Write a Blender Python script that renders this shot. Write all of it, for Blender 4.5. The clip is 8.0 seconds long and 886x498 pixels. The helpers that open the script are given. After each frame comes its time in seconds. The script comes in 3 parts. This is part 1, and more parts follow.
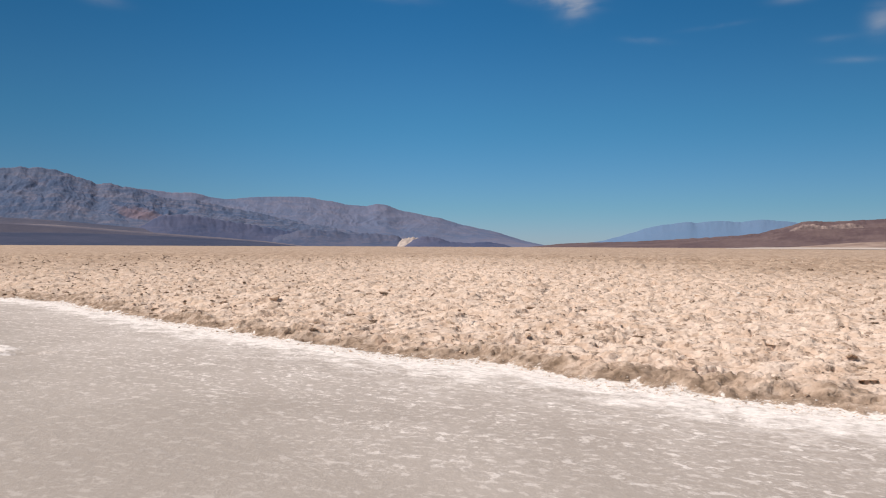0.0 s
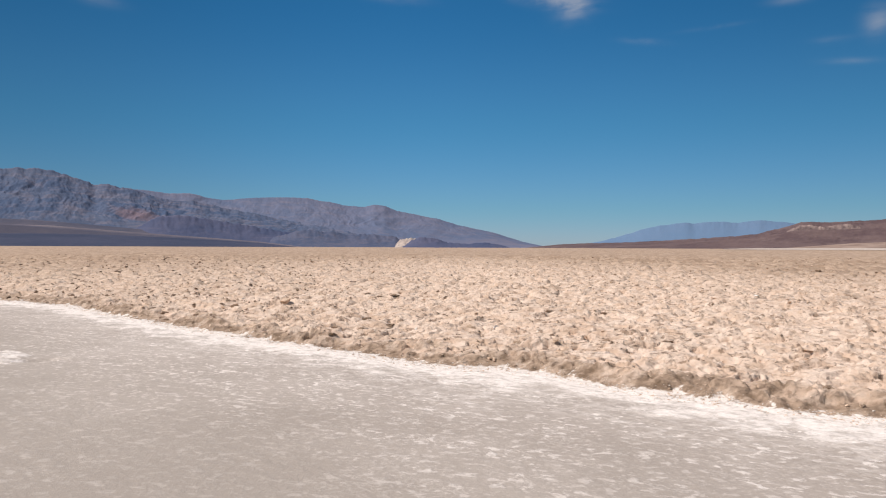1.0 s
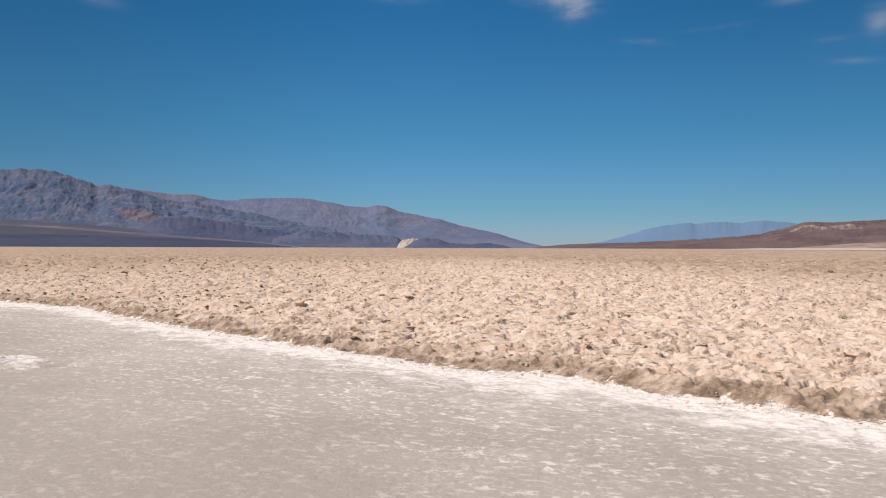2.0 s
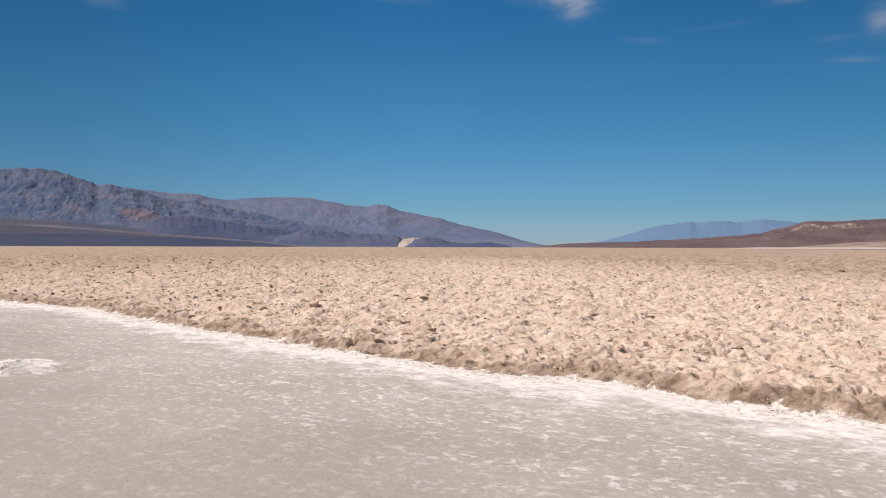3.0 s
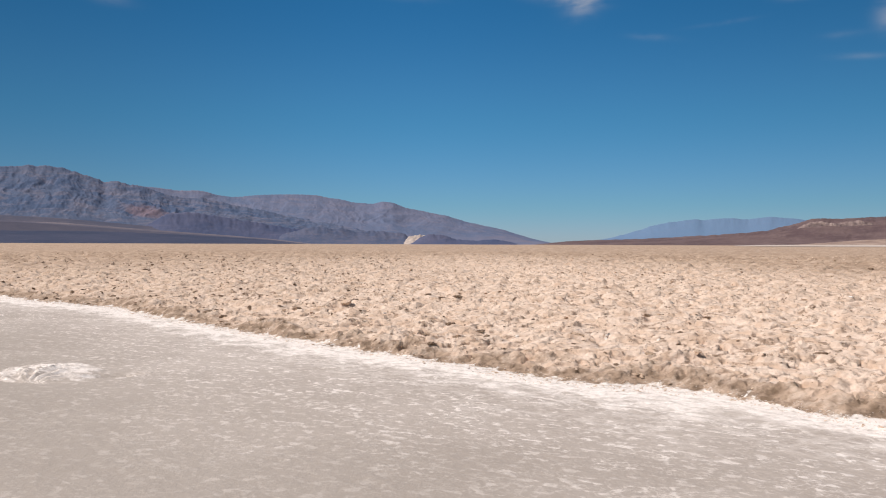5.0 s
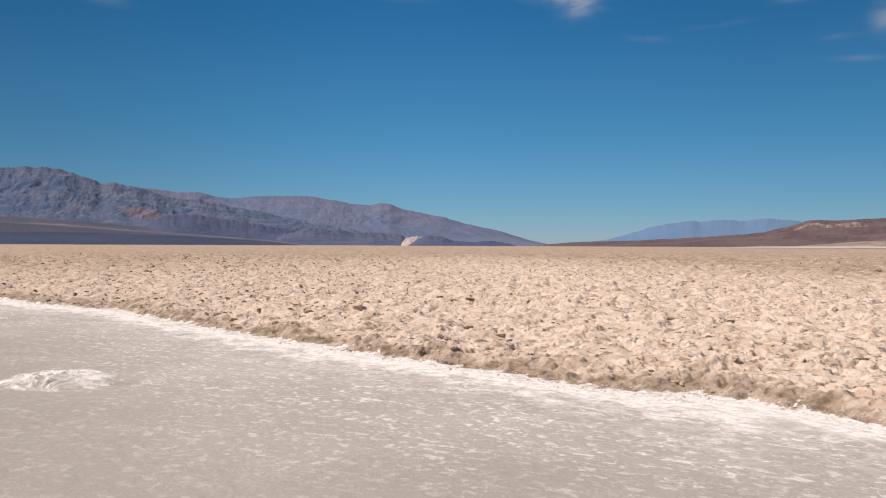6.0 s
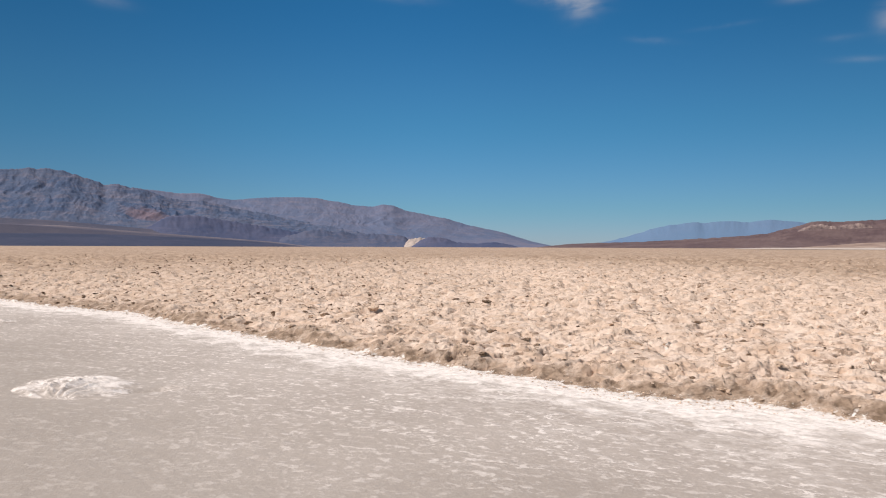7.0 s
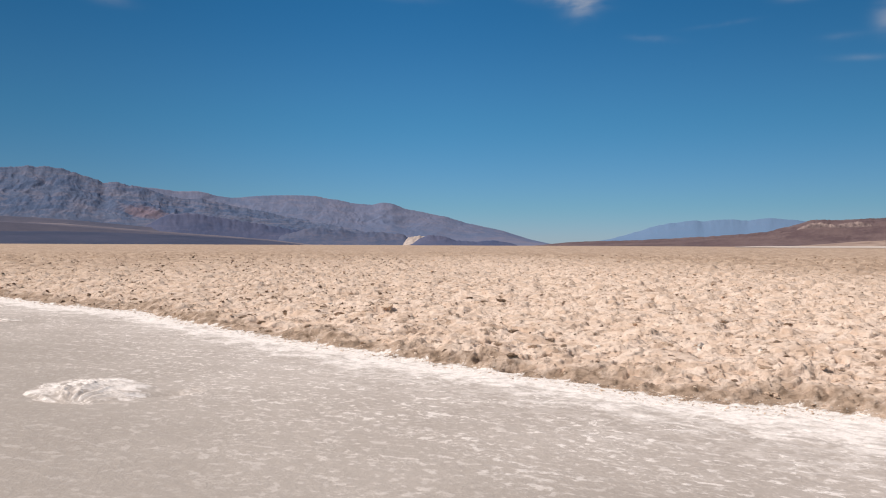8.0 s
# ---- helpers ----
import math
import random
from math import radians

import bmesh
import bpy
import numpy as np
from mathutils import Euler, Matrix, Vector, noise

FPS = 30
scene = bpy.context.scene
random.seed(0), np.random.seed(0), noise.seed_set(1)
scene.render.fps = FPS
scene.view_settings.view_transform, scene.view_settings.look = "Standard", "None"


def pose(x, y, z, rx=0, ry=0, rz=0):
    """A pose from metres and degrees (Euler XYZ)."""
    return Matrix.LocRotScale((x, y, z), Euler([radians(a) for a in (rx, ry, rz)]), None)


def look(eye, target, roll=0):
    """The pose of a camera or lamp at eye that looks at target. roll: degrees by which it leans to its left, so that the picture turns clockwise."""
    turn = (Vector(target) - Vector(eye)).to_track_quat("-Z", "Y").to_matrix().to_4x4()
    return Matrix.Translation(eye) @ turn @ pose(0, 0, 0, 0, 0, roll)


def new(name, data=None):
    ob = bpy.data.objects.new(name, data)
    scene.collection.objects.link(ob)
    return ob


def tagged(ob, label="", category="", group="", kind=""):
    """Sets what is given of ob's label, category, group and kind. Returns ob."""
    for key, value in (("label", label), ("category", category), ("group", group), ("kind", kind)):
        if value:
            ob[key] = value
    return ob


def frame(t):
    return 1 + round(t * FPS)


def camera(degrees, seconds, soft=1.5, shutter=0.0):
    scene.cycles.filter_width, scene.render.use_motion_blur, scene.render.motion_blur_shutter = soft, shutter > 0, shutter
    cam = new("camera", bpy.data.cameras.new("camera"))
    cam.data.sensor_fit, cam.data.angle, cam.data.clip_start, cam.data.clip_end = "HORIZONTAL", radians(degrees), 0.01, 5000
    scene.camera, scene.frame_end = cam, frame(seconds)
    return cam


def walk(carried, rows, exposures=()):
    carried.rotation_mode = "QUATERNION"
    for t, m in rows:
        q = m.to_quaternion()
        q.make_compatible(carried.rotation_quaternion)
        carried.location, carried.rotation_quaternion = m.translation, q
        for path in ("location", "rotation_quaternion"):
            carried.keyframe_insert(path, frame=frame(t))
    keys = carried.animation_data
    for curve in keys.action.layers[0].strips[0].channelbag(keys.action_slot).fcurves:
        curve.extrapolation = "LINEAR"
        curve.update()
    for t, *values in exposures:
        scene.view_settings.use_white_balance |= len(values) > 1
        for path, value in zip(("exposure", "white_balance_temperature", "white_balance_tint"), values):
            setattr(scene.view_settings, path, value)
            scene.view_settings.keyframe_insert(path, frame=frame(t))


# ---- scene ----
cam = camera(62.0, 8.0, 1.1, 0.5)
# seconds, eye, heading to the left of +y, pitch and roll in degrees
PATH = [
    (0.0, (0.055, -0.278, 1.445), -1.913, -0.205, 0.264),
    (0.5, (-0.140, -0.121, 1.469), -1.826, -0.272, 0.221),
    (1.0, (-0.311, 0.040, 1.470), -2.095, -0.145, 0.244),
    (1.5, (-0.476, 0.196, 1.477), -2.005, -0.112, 0.233),
    (3.0, (-0.995, 0.670, 1.488), -1.886, -0.176, 0.182),
    (3.5, (-1.167, 0.830, 1.498), -1.748, -0.340, 0.274),
    (4.0, (-1.331, 1.003, 1.469), -1.622, -0.381, 0.244),
    (4.5, (-1.497, 1.183, 1.481), -1.375, -0.419, 0.208),
    (6.0, (-2.008, 1.708, 1.480), -1.659, -0.280, 0.241),
    (6.5, (-2.159, 1.895, 1.459), -1.564, -0.237, 0.185),
    (7.0, (-2.309, 2.063, 1.476), -1.444, -0.171, 0.228),
    (7.5, (-2.469, 2.233, 1.464), -1.537, -0.302, 0.321),
    (8.0, (-2.628, 2.413, 1.464), -1.504, -0.315, 0.256),
]


def ahead(eye, yaw, pitch):
    a, b = radians(yaw), radians(pitch)
    return Vector(eye) + 20 * Vector((-math.sin(a) * math.cos(b), math.cos(a) * math.cos(b), math.sin(b)))


walk(cam, [(t, look(eye, ahead(eye, yaw, pitch), roll)) for t, eye, yaw, pitch, roll in PATH],
     exposures=[(0.0, 0.0), (8.0, 0.0)])

# ------------------------------------------------------------------ light
SUN_ELEVATION, SUN_AZIMUTH = 54.0, -84.0  # azimuth from +y, clockwise seen from above
SUN_STRENGTH, SKY_STRENGTH = 4.4, 0.062
to_sun = Vector((math.cos(radians(SUN_ELEVATION)) * math.sin(radians(SUN_AZIMUTH)),
                 math.cos(radians(SUN_ELEVATION)) * math.cos(radians(SUN_AZIMUTH)),
                 math.sin(radians(SUN_ELEVATION))))
sun_data = bpy.data.lights.new("sun", "SUN")
sun_data.energy, sun_data.angle, sun_data.color = SUN_STRENGTH, radians(0.53), (1.0, 0.905, 0.825)
sun = new("sun", sun_data)
sun.matrix_world = look(to_sun * 100, (0, 0, 0))


class Nodes:
    """Short hand for node trees: every call returns an output socket."""

    def __init__(self, tree):
        self.tree = tree
        tree.nodes.clear()

    def make(self, kind, inputs=None, out=0, **settings):
        n = self.tree.nodes.new(kind)
        for key, value in settings.items():
            setattr(n, key, value)
        for key, value in (inputs or {}).items():
            if isinstance(value, bpy.types.NodeSocket):
                self.tree.links.new(value, n.inputs[key])
            else:
                n.inputs[key].default_value = value
        return n.outputs[out] if len(n.outputs) else None

    def math(self, op, a, b=0.0, c=0.0, clamp=False):
        return self.make("ShaderNodeMath", {0: a, 1: b, 2: c}, operation=op, use_clamp=clamp)

    def step(self, v, lo, hi, a=0.0, b=1.0):
        return self.make("ShaderNodeMapRange", {0: v, 1: lo, 2: hi, 3: a, 4: b}, interpolation_type="SMOOTHSTEP")

    def mix(self, f, a, b, blend="MIX"):
        return self.make("ShaderNodeMix", {0: f, 6: a, 7: b}, out=2, data_type="RGBA", blend_type=blend)

    def noise(self, vec, scale, detail=3.0, rough=0.55, distort=0.0):
        return self.make("ShaderNodeTexNoise", {"Vector": vec, "Scale": scale, "Detail": detail, "Roughness": rough, "Distortion": distort})

    def cracks(self, vec, scale, rand=1.0):
        return self.make("ShaderNodeTexVoronoi", {"Vector": vec, "Scale": scale, "Randomness": rand}, feature="DISTANCE_TO_EDGE")

    def mapped(self, vec, scale=(1, 1, 1), rot=(0, 0, 0), loc=(0, 0, 0)):
        return self.make("ShaderNodeMapping", {0: vec, 1: loc, 2: rot, 3: scale})

    def bump(self, height, distance, strength=1.0, normal=None):
        ins = {"Height": height, "Distance": distance, "Strength": strength}
        if normal is not None:
            ins["Normal"] = normal
        return self.make("ShaderNodeBump", ins)


def rgb(r, g, b):
    return (r, g, b, 1.0)


# sky: clear, deep blue, with a few thin wisps of high cloud
world = bpy.data.worlds.new("desert_sky")
scene.world = world
world.use_nodes = True
w = Nodes(world.node_tree)
sky = w.make("ShaderNodeTexSky", sky_type="NISHITA", sun_disc=False, sun_elevation=radians(SUN_ELEVATION),
             sun_rotation=radians(SUN_AZIMUTH % 360), altitude=0.0, air_density=1.0, dust_density=0.0, ozone_density=3.5)
way = w.make("ShaderNodeTexCoord", out=0)
split = w.tree.nodes.new("ShaderNodeSeparateXYZ")
w.tree.links.new(way, split.inputs[0])
azim = w.math("ARCTAN2", split.outputs[0], split.outputs[1])
elev = w.math("ARCSINE", split.outputs[2])
clear = w.mix(w.step(elev, 0.0, 0.06), rgb(0.68, 0.95, 1.52), rgb(0.56, 0.96, 1.35))
clear = w.mix(w.step(elev, 0.05, 0.18), clear, rgb(0.40, 0.98, 1.27))
clear = w.mix(w.step(elev, 0.16, 0.34), clear, rgb(0.235, 0.87, 1.19))
# unseen sky overhead and behind, warmed so that shadows turn less blue
clear = w.mix(w.step(elev, 0.40, 0.80), clear, rgb(1.28, 1.0, 0.77))
clear = w.mix(w.step(split.outputs[1], -0.35, 0.35), rgb(1.28, 1.0, 0.77), clear)
sky = w.mix(1.0, sky, clear, "MULTIPLY")
# lens falloff put into the sky colour: darker towards both sides
side = w.math("MULTIPLY", w.step(azim, radians(-36), radians(4), 0.60, 1.0), w.step(azim, radians(12), radians(40), 1.0, 0.88))
side = w.math("ADD", side, w.math("MULTIPLY", w.math("SUBTRACT", 1.0, side), w.step(w.math("ABSOLUTE", azim), radians(45), radians(80))))
sky = w.mix(1.0, sky, w.make("ShaderNodeCombineXYZ", {0: side, 1: side, 2: side}), "MULTIPLY")
plane = w.make("ShaderNodeCombineXYZ", {0: azim, 1: elev})
wisp = w.noise(w.mapped(plane, (16, 60, 1), (0, 0, 0.12)), 1.0, 4, 0.5, 0.5)
puff = w.noise(w.mapped(plane, (26, 34, 1), (0, 0, -0.35), (3, 1, 0)), 1.0, 4, 0.5, 0.3)
# azimuth, elevation, half width, half height in degrees, lean, strength
WISPS = [
    (9.8, 18.6, 2.8, 0.5, -0.14, 1.1), (11.0, 18.2, 2.0, 0.5, -0.16, 0.7), (12.0, 17.6, 1.1, 0.8, 0.1, 0.9), (32.6, 15.0, 0.8, 0.9, 0.0, 0.8),
    (17.4, 15.1, 1.5, 0.22, -0.12, 0.28), (31.0, 12.6, 1.5, 0.20, -0.08, 0.36), (29.9, 14.1, 1.1, 0.25, -0.02, 0.2),
    (-2.0, 18.7, 2.2, 0.4, -0.1, 0.4), (-23.4, 16.9, 1.6, 0.4, -0.1, 0.35), (27.2, 17.0, 1.2, 0.3, 0.0, 0.4),
    (22.0, 15.7, 2.0, 0.15, 0.06, 0.15), (-11.5, 18.6, 1.6, 0.25, -0.05, 0.25),
]
cover = None
for a0, e0, wa, we, lean, strong in WISPS:
    da = w.math("SUBTRACT", azim, radians(a0))
    de = w.math("SUBTRACT", w.math("SUBTRACT", elev, radians(e0)), w.math("MULTIPLY", da, lean))
    q = w.math("ADD", w.math("POWER", w.math("ABSOLUTE", w.math("DIVIDE", da, radians(wa))), 2.0),
               w.math("POWER", w.math("ABSOLUTE", w.math("DIVIDE", de, radians(we))), 2.0))
    body = w.math("MULTIPLY", w.math("EXPONENT", w.math("MULTIPLY", q, -1.0)), strong)
    cover = body if cover is None else w.math("ADD", cover, body)
# unseen cloud veil overhead, added to whiten the fill light
high = w.math("MULTIPLY", w.step(elev, radians(24), radians(45)), 0.5)
cover = w.math("ADD", cover, high)
shape = w.math("ADD", w.math("MULTIPLY", wisp, 0.6), w.math("MULTIPLY", puff, 0.5))
cloud = w.math("MULTIPLY", cover, w.step(shape, 0.30, 0.74), clamp=True)
sky = w.mix(w.math("MULTIPLY", cloud, 0.52), sky, rgb(7.0, 7.2, 8.0))
back = w.make("ShaderNodeBackground", {"Color": sky, "Strength": SKY_STRENGTH})
w.make("ShaderNodeOutputWorld", {"Surface": back})


# ------------------------------------------------------------------ noise on arrays
class Field:
    """Gradient noise and cell noise over arrays of plan coordinates."""

    def __init__(self, seed):
        r = np.random.RandomState(seed)
        self.perm = np.concatenate([p := r.permutation(512), p]).astype(np.int64)
        a = r.uniform(0, 2 * np.pi, 512)
        self.gx, self.gy = np.cos(a), np.sin(a)
        self.px, self.py, self.pv = r.rand(512), r.rand(512), r.rand(512)

    def key(self, i, j):
        return self.perm[self.perm[i & 511] + (j & 511)]

    def grad(self, x, y):
        i, j = np.floor(x).astype(np.int64), np.floor(y).astype(np.int64)
        u, v = x - i, y - j
        su, sv = u * u * u * (u * (u * 6 - 15) + 10), v * v * v * (v * (v * 6 - 15) + 10)
        out = 0
        for a in (0, 1):
            for b in (0, 1):
                k = self.key(i + a, j + b)
                out = out + (su if a else 1 - su) * (sv if b else 1 - sv) * (self.gx[k] * (u - a) + self.gy[k] * (v - b))
        return out * 1.5

    def fbm(self, x, y, octaves=4, gain=0.5):
        out, amp = 0, 1.0
        for n in range(octaves):
            out = out + amp * self.grad(x * 2**n + 17.3 * n, y * 2**n - 9.1 * n)
            amp *= gain
        return out

    def ridged(self, x, y, octaves=5, gain=0.5):
        out, amp, total = 0, 1.0, 0.0
        for n in range(octaves):
            out = out + amp * (1 - np.abs(self.grad(x * 2**n + 5.7 * n, y * 2**n + 3.3 * n)) * 1.6)
            total += amp
            amp *= gain
        return out / total

    def cells(self, x, y):
        """Distance to the nearest and to the second cell point, and the nearest one's random value."""
        i, j = np.floor(x).astype(np.int64), np.floor(y).astype(np.int64)
        first, second, val = np.full(x.shape, 9.0), np.full(x.shape, 9.0), np.zeros(x.shape)
        for a in (-1, 0, 1):
            for b in (-1, 0, 1):
                k = self.key(i + a, j + b)
                d = np.hypot(i + a + self.px[k] - x, j + b + self.py[k] - y)
                near = d < first
                second = np.where(near, first, np.minimum(second, d))
                val = np.where(near, self.pv[k], val)
                first = np.where(near, d, first)
        return first, second, val

    def plates(self, x, y):
        """Cells again, with a random tilt in each: first, second, value, height by the tilt."""
        i, j = np.floor(x).astype(np.int64), np.floor(y).astype(np.int64)
        first, second, val, lean = np.full(x.shape, 9.0), np.full(x.shape, 9.0), np.zeros(x.shape), np.zeros(x.shape)
        for a in (-1, 0, 1):
            for b in (-1, 0, 1):
                k = self.key(i + a, j + b)
                dx, dy = x - (i + a + self.px[k]), y - (j + b + self.py[k])
                d = np.hypot(dx, dy)
                near = d < first
                second = np.where(near, first, np.minimum(second, d))
                val = np.where(near, self.pv[k], val)
                lean = np.where(near, dx * self.gx[k] + dy * self.gy[k], lean)
                first = np.where(near, d, first)
        return first, second, val, lean


def smooth(lo, hi, v):
    t = np.clip((v - lo) / (hi - lo), 0, 1)
    return t * t * (3 - 2 * t)


F = [Field(s) for s in range(11, 23)]


# the foot of the crust in plan, from far to near
SHORE = [(-60, 46.0), (-22, 29.6), (-14.2, 22.7), (-11.2, 20.1), (-8.5, 18.2), (-7.2, 16.4), (-4.7, 13.8), (-3.0, 12.05), (-1.9, 11.0),
         (-0.6, 9.72), (0.2, 9.1), (1.2, 8.72), (1.9, 7.55), (2.6, 7.1), (3.0, 6.6), (3.9, 6.05), (10, 0.9), (60, -40)]


def rim_of(x, y):
    """Metres from the edge of the smooth salt flat: positive on the rough crust."""
    line = np.interp(x, *zip(*SHORE))
    d = (y - line) * 0.73
    return d + 0.07 * F[0].fbm(x / 1.1, y / 1.1, 3) + 0.10 * F[1].fbm(x / 0.45, y / 0.45, 3) + 0.04 * F[2].grad(x / 0.12, y / 0.12)


# hollows in the crust: place and reach in metres
HOLLOWS = [(-0.56, 11.72, 0.13), (-1.57, 10.9, 0.12), (1.44, 9.92, 0.15), (1.22, 10.0, 0.12), (0.44, 11.9, 0.12), (4.4, 8.5, 0.14), (-1.85, 11.35, 0.12),
           (3.15, 11.1, 0.13), (-3.0, 13.5, 0.16), (-6.0, 15.8, 0.2), (6.5, 11.5, 0.15), (2.1, 15.5, 0.2), (-3.6, 17.1, 0.22), (1.5, 19.1, 0.25)]


def ground_height(x, y, cell=None):
    """Height of the sheet and the rim value. cell: the mesh spacing, below which relief is left out."""
    cell = np.zeros_like(x) if cell is None else cell
    keep = lambda size: 1 - smooth(0.45, 1.0, cell / size)
    d = rim_of(x, y)
    wx, wy = x + 0.10 * F[3].fbm(x / 0.5, y / 0.5, 2), y + 0.10 * F[4].fbm(x / 0.5, y / 0.5, 2)
    on = smooth(-0.02, 0.45, d)
    h = on * (0.055 + 0.045 * smooth(0.3, 2.5, d) + 0.06 * smooth(1, 12, d))
    h = h + on * 0.06 * F[5].fbm(x / 1.5, y / 1.5, 2)
    # swollen, slumped lumps along the rim, large and small
    band = smooth(-0.05, 0.2, d) * (1 - smooth(0.6, 1.5, d)) * (0.3 + 0.7 * smooth(-0.35, 0.35, F[8].grad(x / 1.7, y / 1.7)))
    for field, size, lift in ((F[6], 0.50, 0.06), (F[9], 0.22, 0.045), (F[0], 0.10, 0.024)):
        f1, f2, v = field.cells(wx / size, wy / size)
        h = h + band * lift * np.sqrt(np.clip(1 - (f1 / 0.7) ** 2, 0, 1)) * v
    # pillows of heaved crust with creases between them, each with its own height and tilt
    calm = 1 - 0.6 * band
    rugged = 0.25 + 0.75 * smooth(-0.25, 0.35, F[5].fbm(x / 0.9 + 11, y / 0.9, 3)) + 0.2 * band
    outward = d + 0.8 * np.clip(-x - 3, 0, 30) * smooth(0, 2, d)
    heave, rough_out = smooth(8, 45, outward), smooth(2, 14, outward) * (1 - 0.45 * smooth(2, 18, x))
    bed = h
    for field, size, lift, slope, round_to, patchy in ((F[7], 0.66, 0.040, 0.07, 0.5, 1 + 0.9 * rough_out + 2.3 * heave), (F[9], 0.30, 0.026, 0.11, 0.40, (0.35 + 0.65 * rugged) * calm * (1 + 1.2 * rough_out)),
                                                       (F[3], 0.14, 0.017, 0.15, 0.35, (0.2 + 0.8 * rugged**2))):
        f1, f2, v, tilt = field.plates((0.72 * wx + 0.2 * wy) / size, wy / size)
        pillow = np.sqrt(smooth(0.0, round_to, f2 - f1) + 0.002)
        h = h + on * keep(size) * patchy * (lift * (0.25 + v) * pillow + size * slope * tilt * pillow)
    # thin crests of flaking crust
    crest = F[2].ridged((0.7 * wx + 0.25 * wy) / 0.62, wy / 0.52, 4, 0.5)
    h = h + on * keep(0.22) * (0.2 + 0.8 * rugged) * 0.045 * crest**3
    wide = F[1].ridged(0.7 * wx / 1.3 + 5, wy / 1.1, 4, 0.55)
    h = h + on * keep(0.6) * 0.15 * heave * wide**3
    # low swellings with creases between them
    fold = np.abs(F[10].fbm(wx / 0.75 + 7.7, wy / 0.75, 3, 0.45))
    h = h + on * keep(0.35) * 0.06 * (np.sqrt(fold + 0.004) - 0.45)
    # flaking layers: the relief breaks in low ledges here and there
    lift = (h - bed) / 0.05 + 0.8 * F[8].fbm(x / 0.9, y / 0.9, 2)
    part_of = lift - np.floor(lift)
    ledge = (np.floor(lift) + smooth(0.70, 1.0, part_of) - lift) * 0.05
    h = h + on * keep(0.2) * 0.75 * smooth(-0.3, 0.2, F[6].fbm(x / 1.3, y / 1.3 + 4, 2)) * ledge
    # broken cracks and holes under the plates
    where = smooth(0.0, 0.3, F[8].fbm(x / 0.8 + 3.3, y / 0.8, 2))
    crack = smooth(0.92, 0.98, 1 - np.abs(F[4].fbm(wx / 0.6, wy / 0.4, 3)))
    h = h - on * keep(0.14) * 0.05 * crack * where
    hole = smooth(0.42, 0.48, F[10].fbm(x / 0.30, y / 0.26, 3))
    h = h - on * keep(0.3) * (0.08 - 0.03 * band) * hole
    # one jagged crack in the rim
    run = np.clip(((x - 2.98) * 0.36 + (y - 7.6) * 0.14) / 0.149, 0, 1)
    side = y - (7.6 + 0.14 * run) + 0.05 * F[4].fbm(x / 0.11, y * 0 + 1.7, 3)
    gape = np.hypot(x - (2.98 + 0.36 * run), side)
    h = h - 0.075 * (1 - smooth(0.014, 0.042, gape)) + 0.035 * (1 - smooth(0.03, 0.22, gape)) * (side > 0)
    h = h + on * keep(0.1) * 0.020 * (0.3 + 0.7 * rugged) * F[11].fbm(x / 0.16, y / 0.16, 4, 0.62)
    h = h + 0.10 * smooth(15, 80, d) * F[6].fbm(x / 7, y / 7, 3, 0.6) + 0.22 * smooth(90, 200, d) * F[5].fbm(x / 22, y / 22, 3, 0.6)
    # undercut hollows with a raised lip behind them
    for cx, cy, r in HOLLOWS:
        near = np.hypot((x - cx) / 1.35, y - cy) < 4 * r
        u, v = (x[near] - cx) / (1.35 * r), (y[near] - cy) / r
        h[near] += 0.05 * np.exp(-(u**2 + (v - 1.1) ** 2)) - 0.10 * np.exp(-((u**2 + v**2) ** 2))
    # low ripples in the smooth flat
    flat = 1 - smooth(-0.1, 0.1, d)
    near = smooth(-2.2, -0.05, d)
    h = h + flat * keep(0.3) * (0.006 + 0.012 * near) * F[1].ridged((x * 0.74 - y * 0.67) / 0.5, (x * 0.67 + y * 0.74) / 0.24, 3)
    h = h + flat * 0.012 * F[2].fbm(x / 3.0, y / 3.0, 2)
    # a shallow trough beside the salt blister
    h = h - 0.045 * np.exp(-(((x + 5.16) / 0.24) ** 2 + ((y - 9.68 - 0.25 * (x + 5.16)) / 0.10) ** 2))
    return h, d


# ------------------------------------------------------------------ materials
def material(name):
    m = bpy.data.materials.new(name)
    m.use_nodes = True
    n = Nodes(m.node_tree)
    return m, n


def finish(n, colour, rough=0.9, normal=None, spec=0.2):
    ins = {"Base Color": colour, "Roughness": rough, "Specular IOR Level": spec}
    if normal is not None:
        ins["Normal"] = normal
    n.make("ShaderNodeOutputMaterial", {"Surface": n.make("ShaderNodeBsdfPrincipled", ins)})


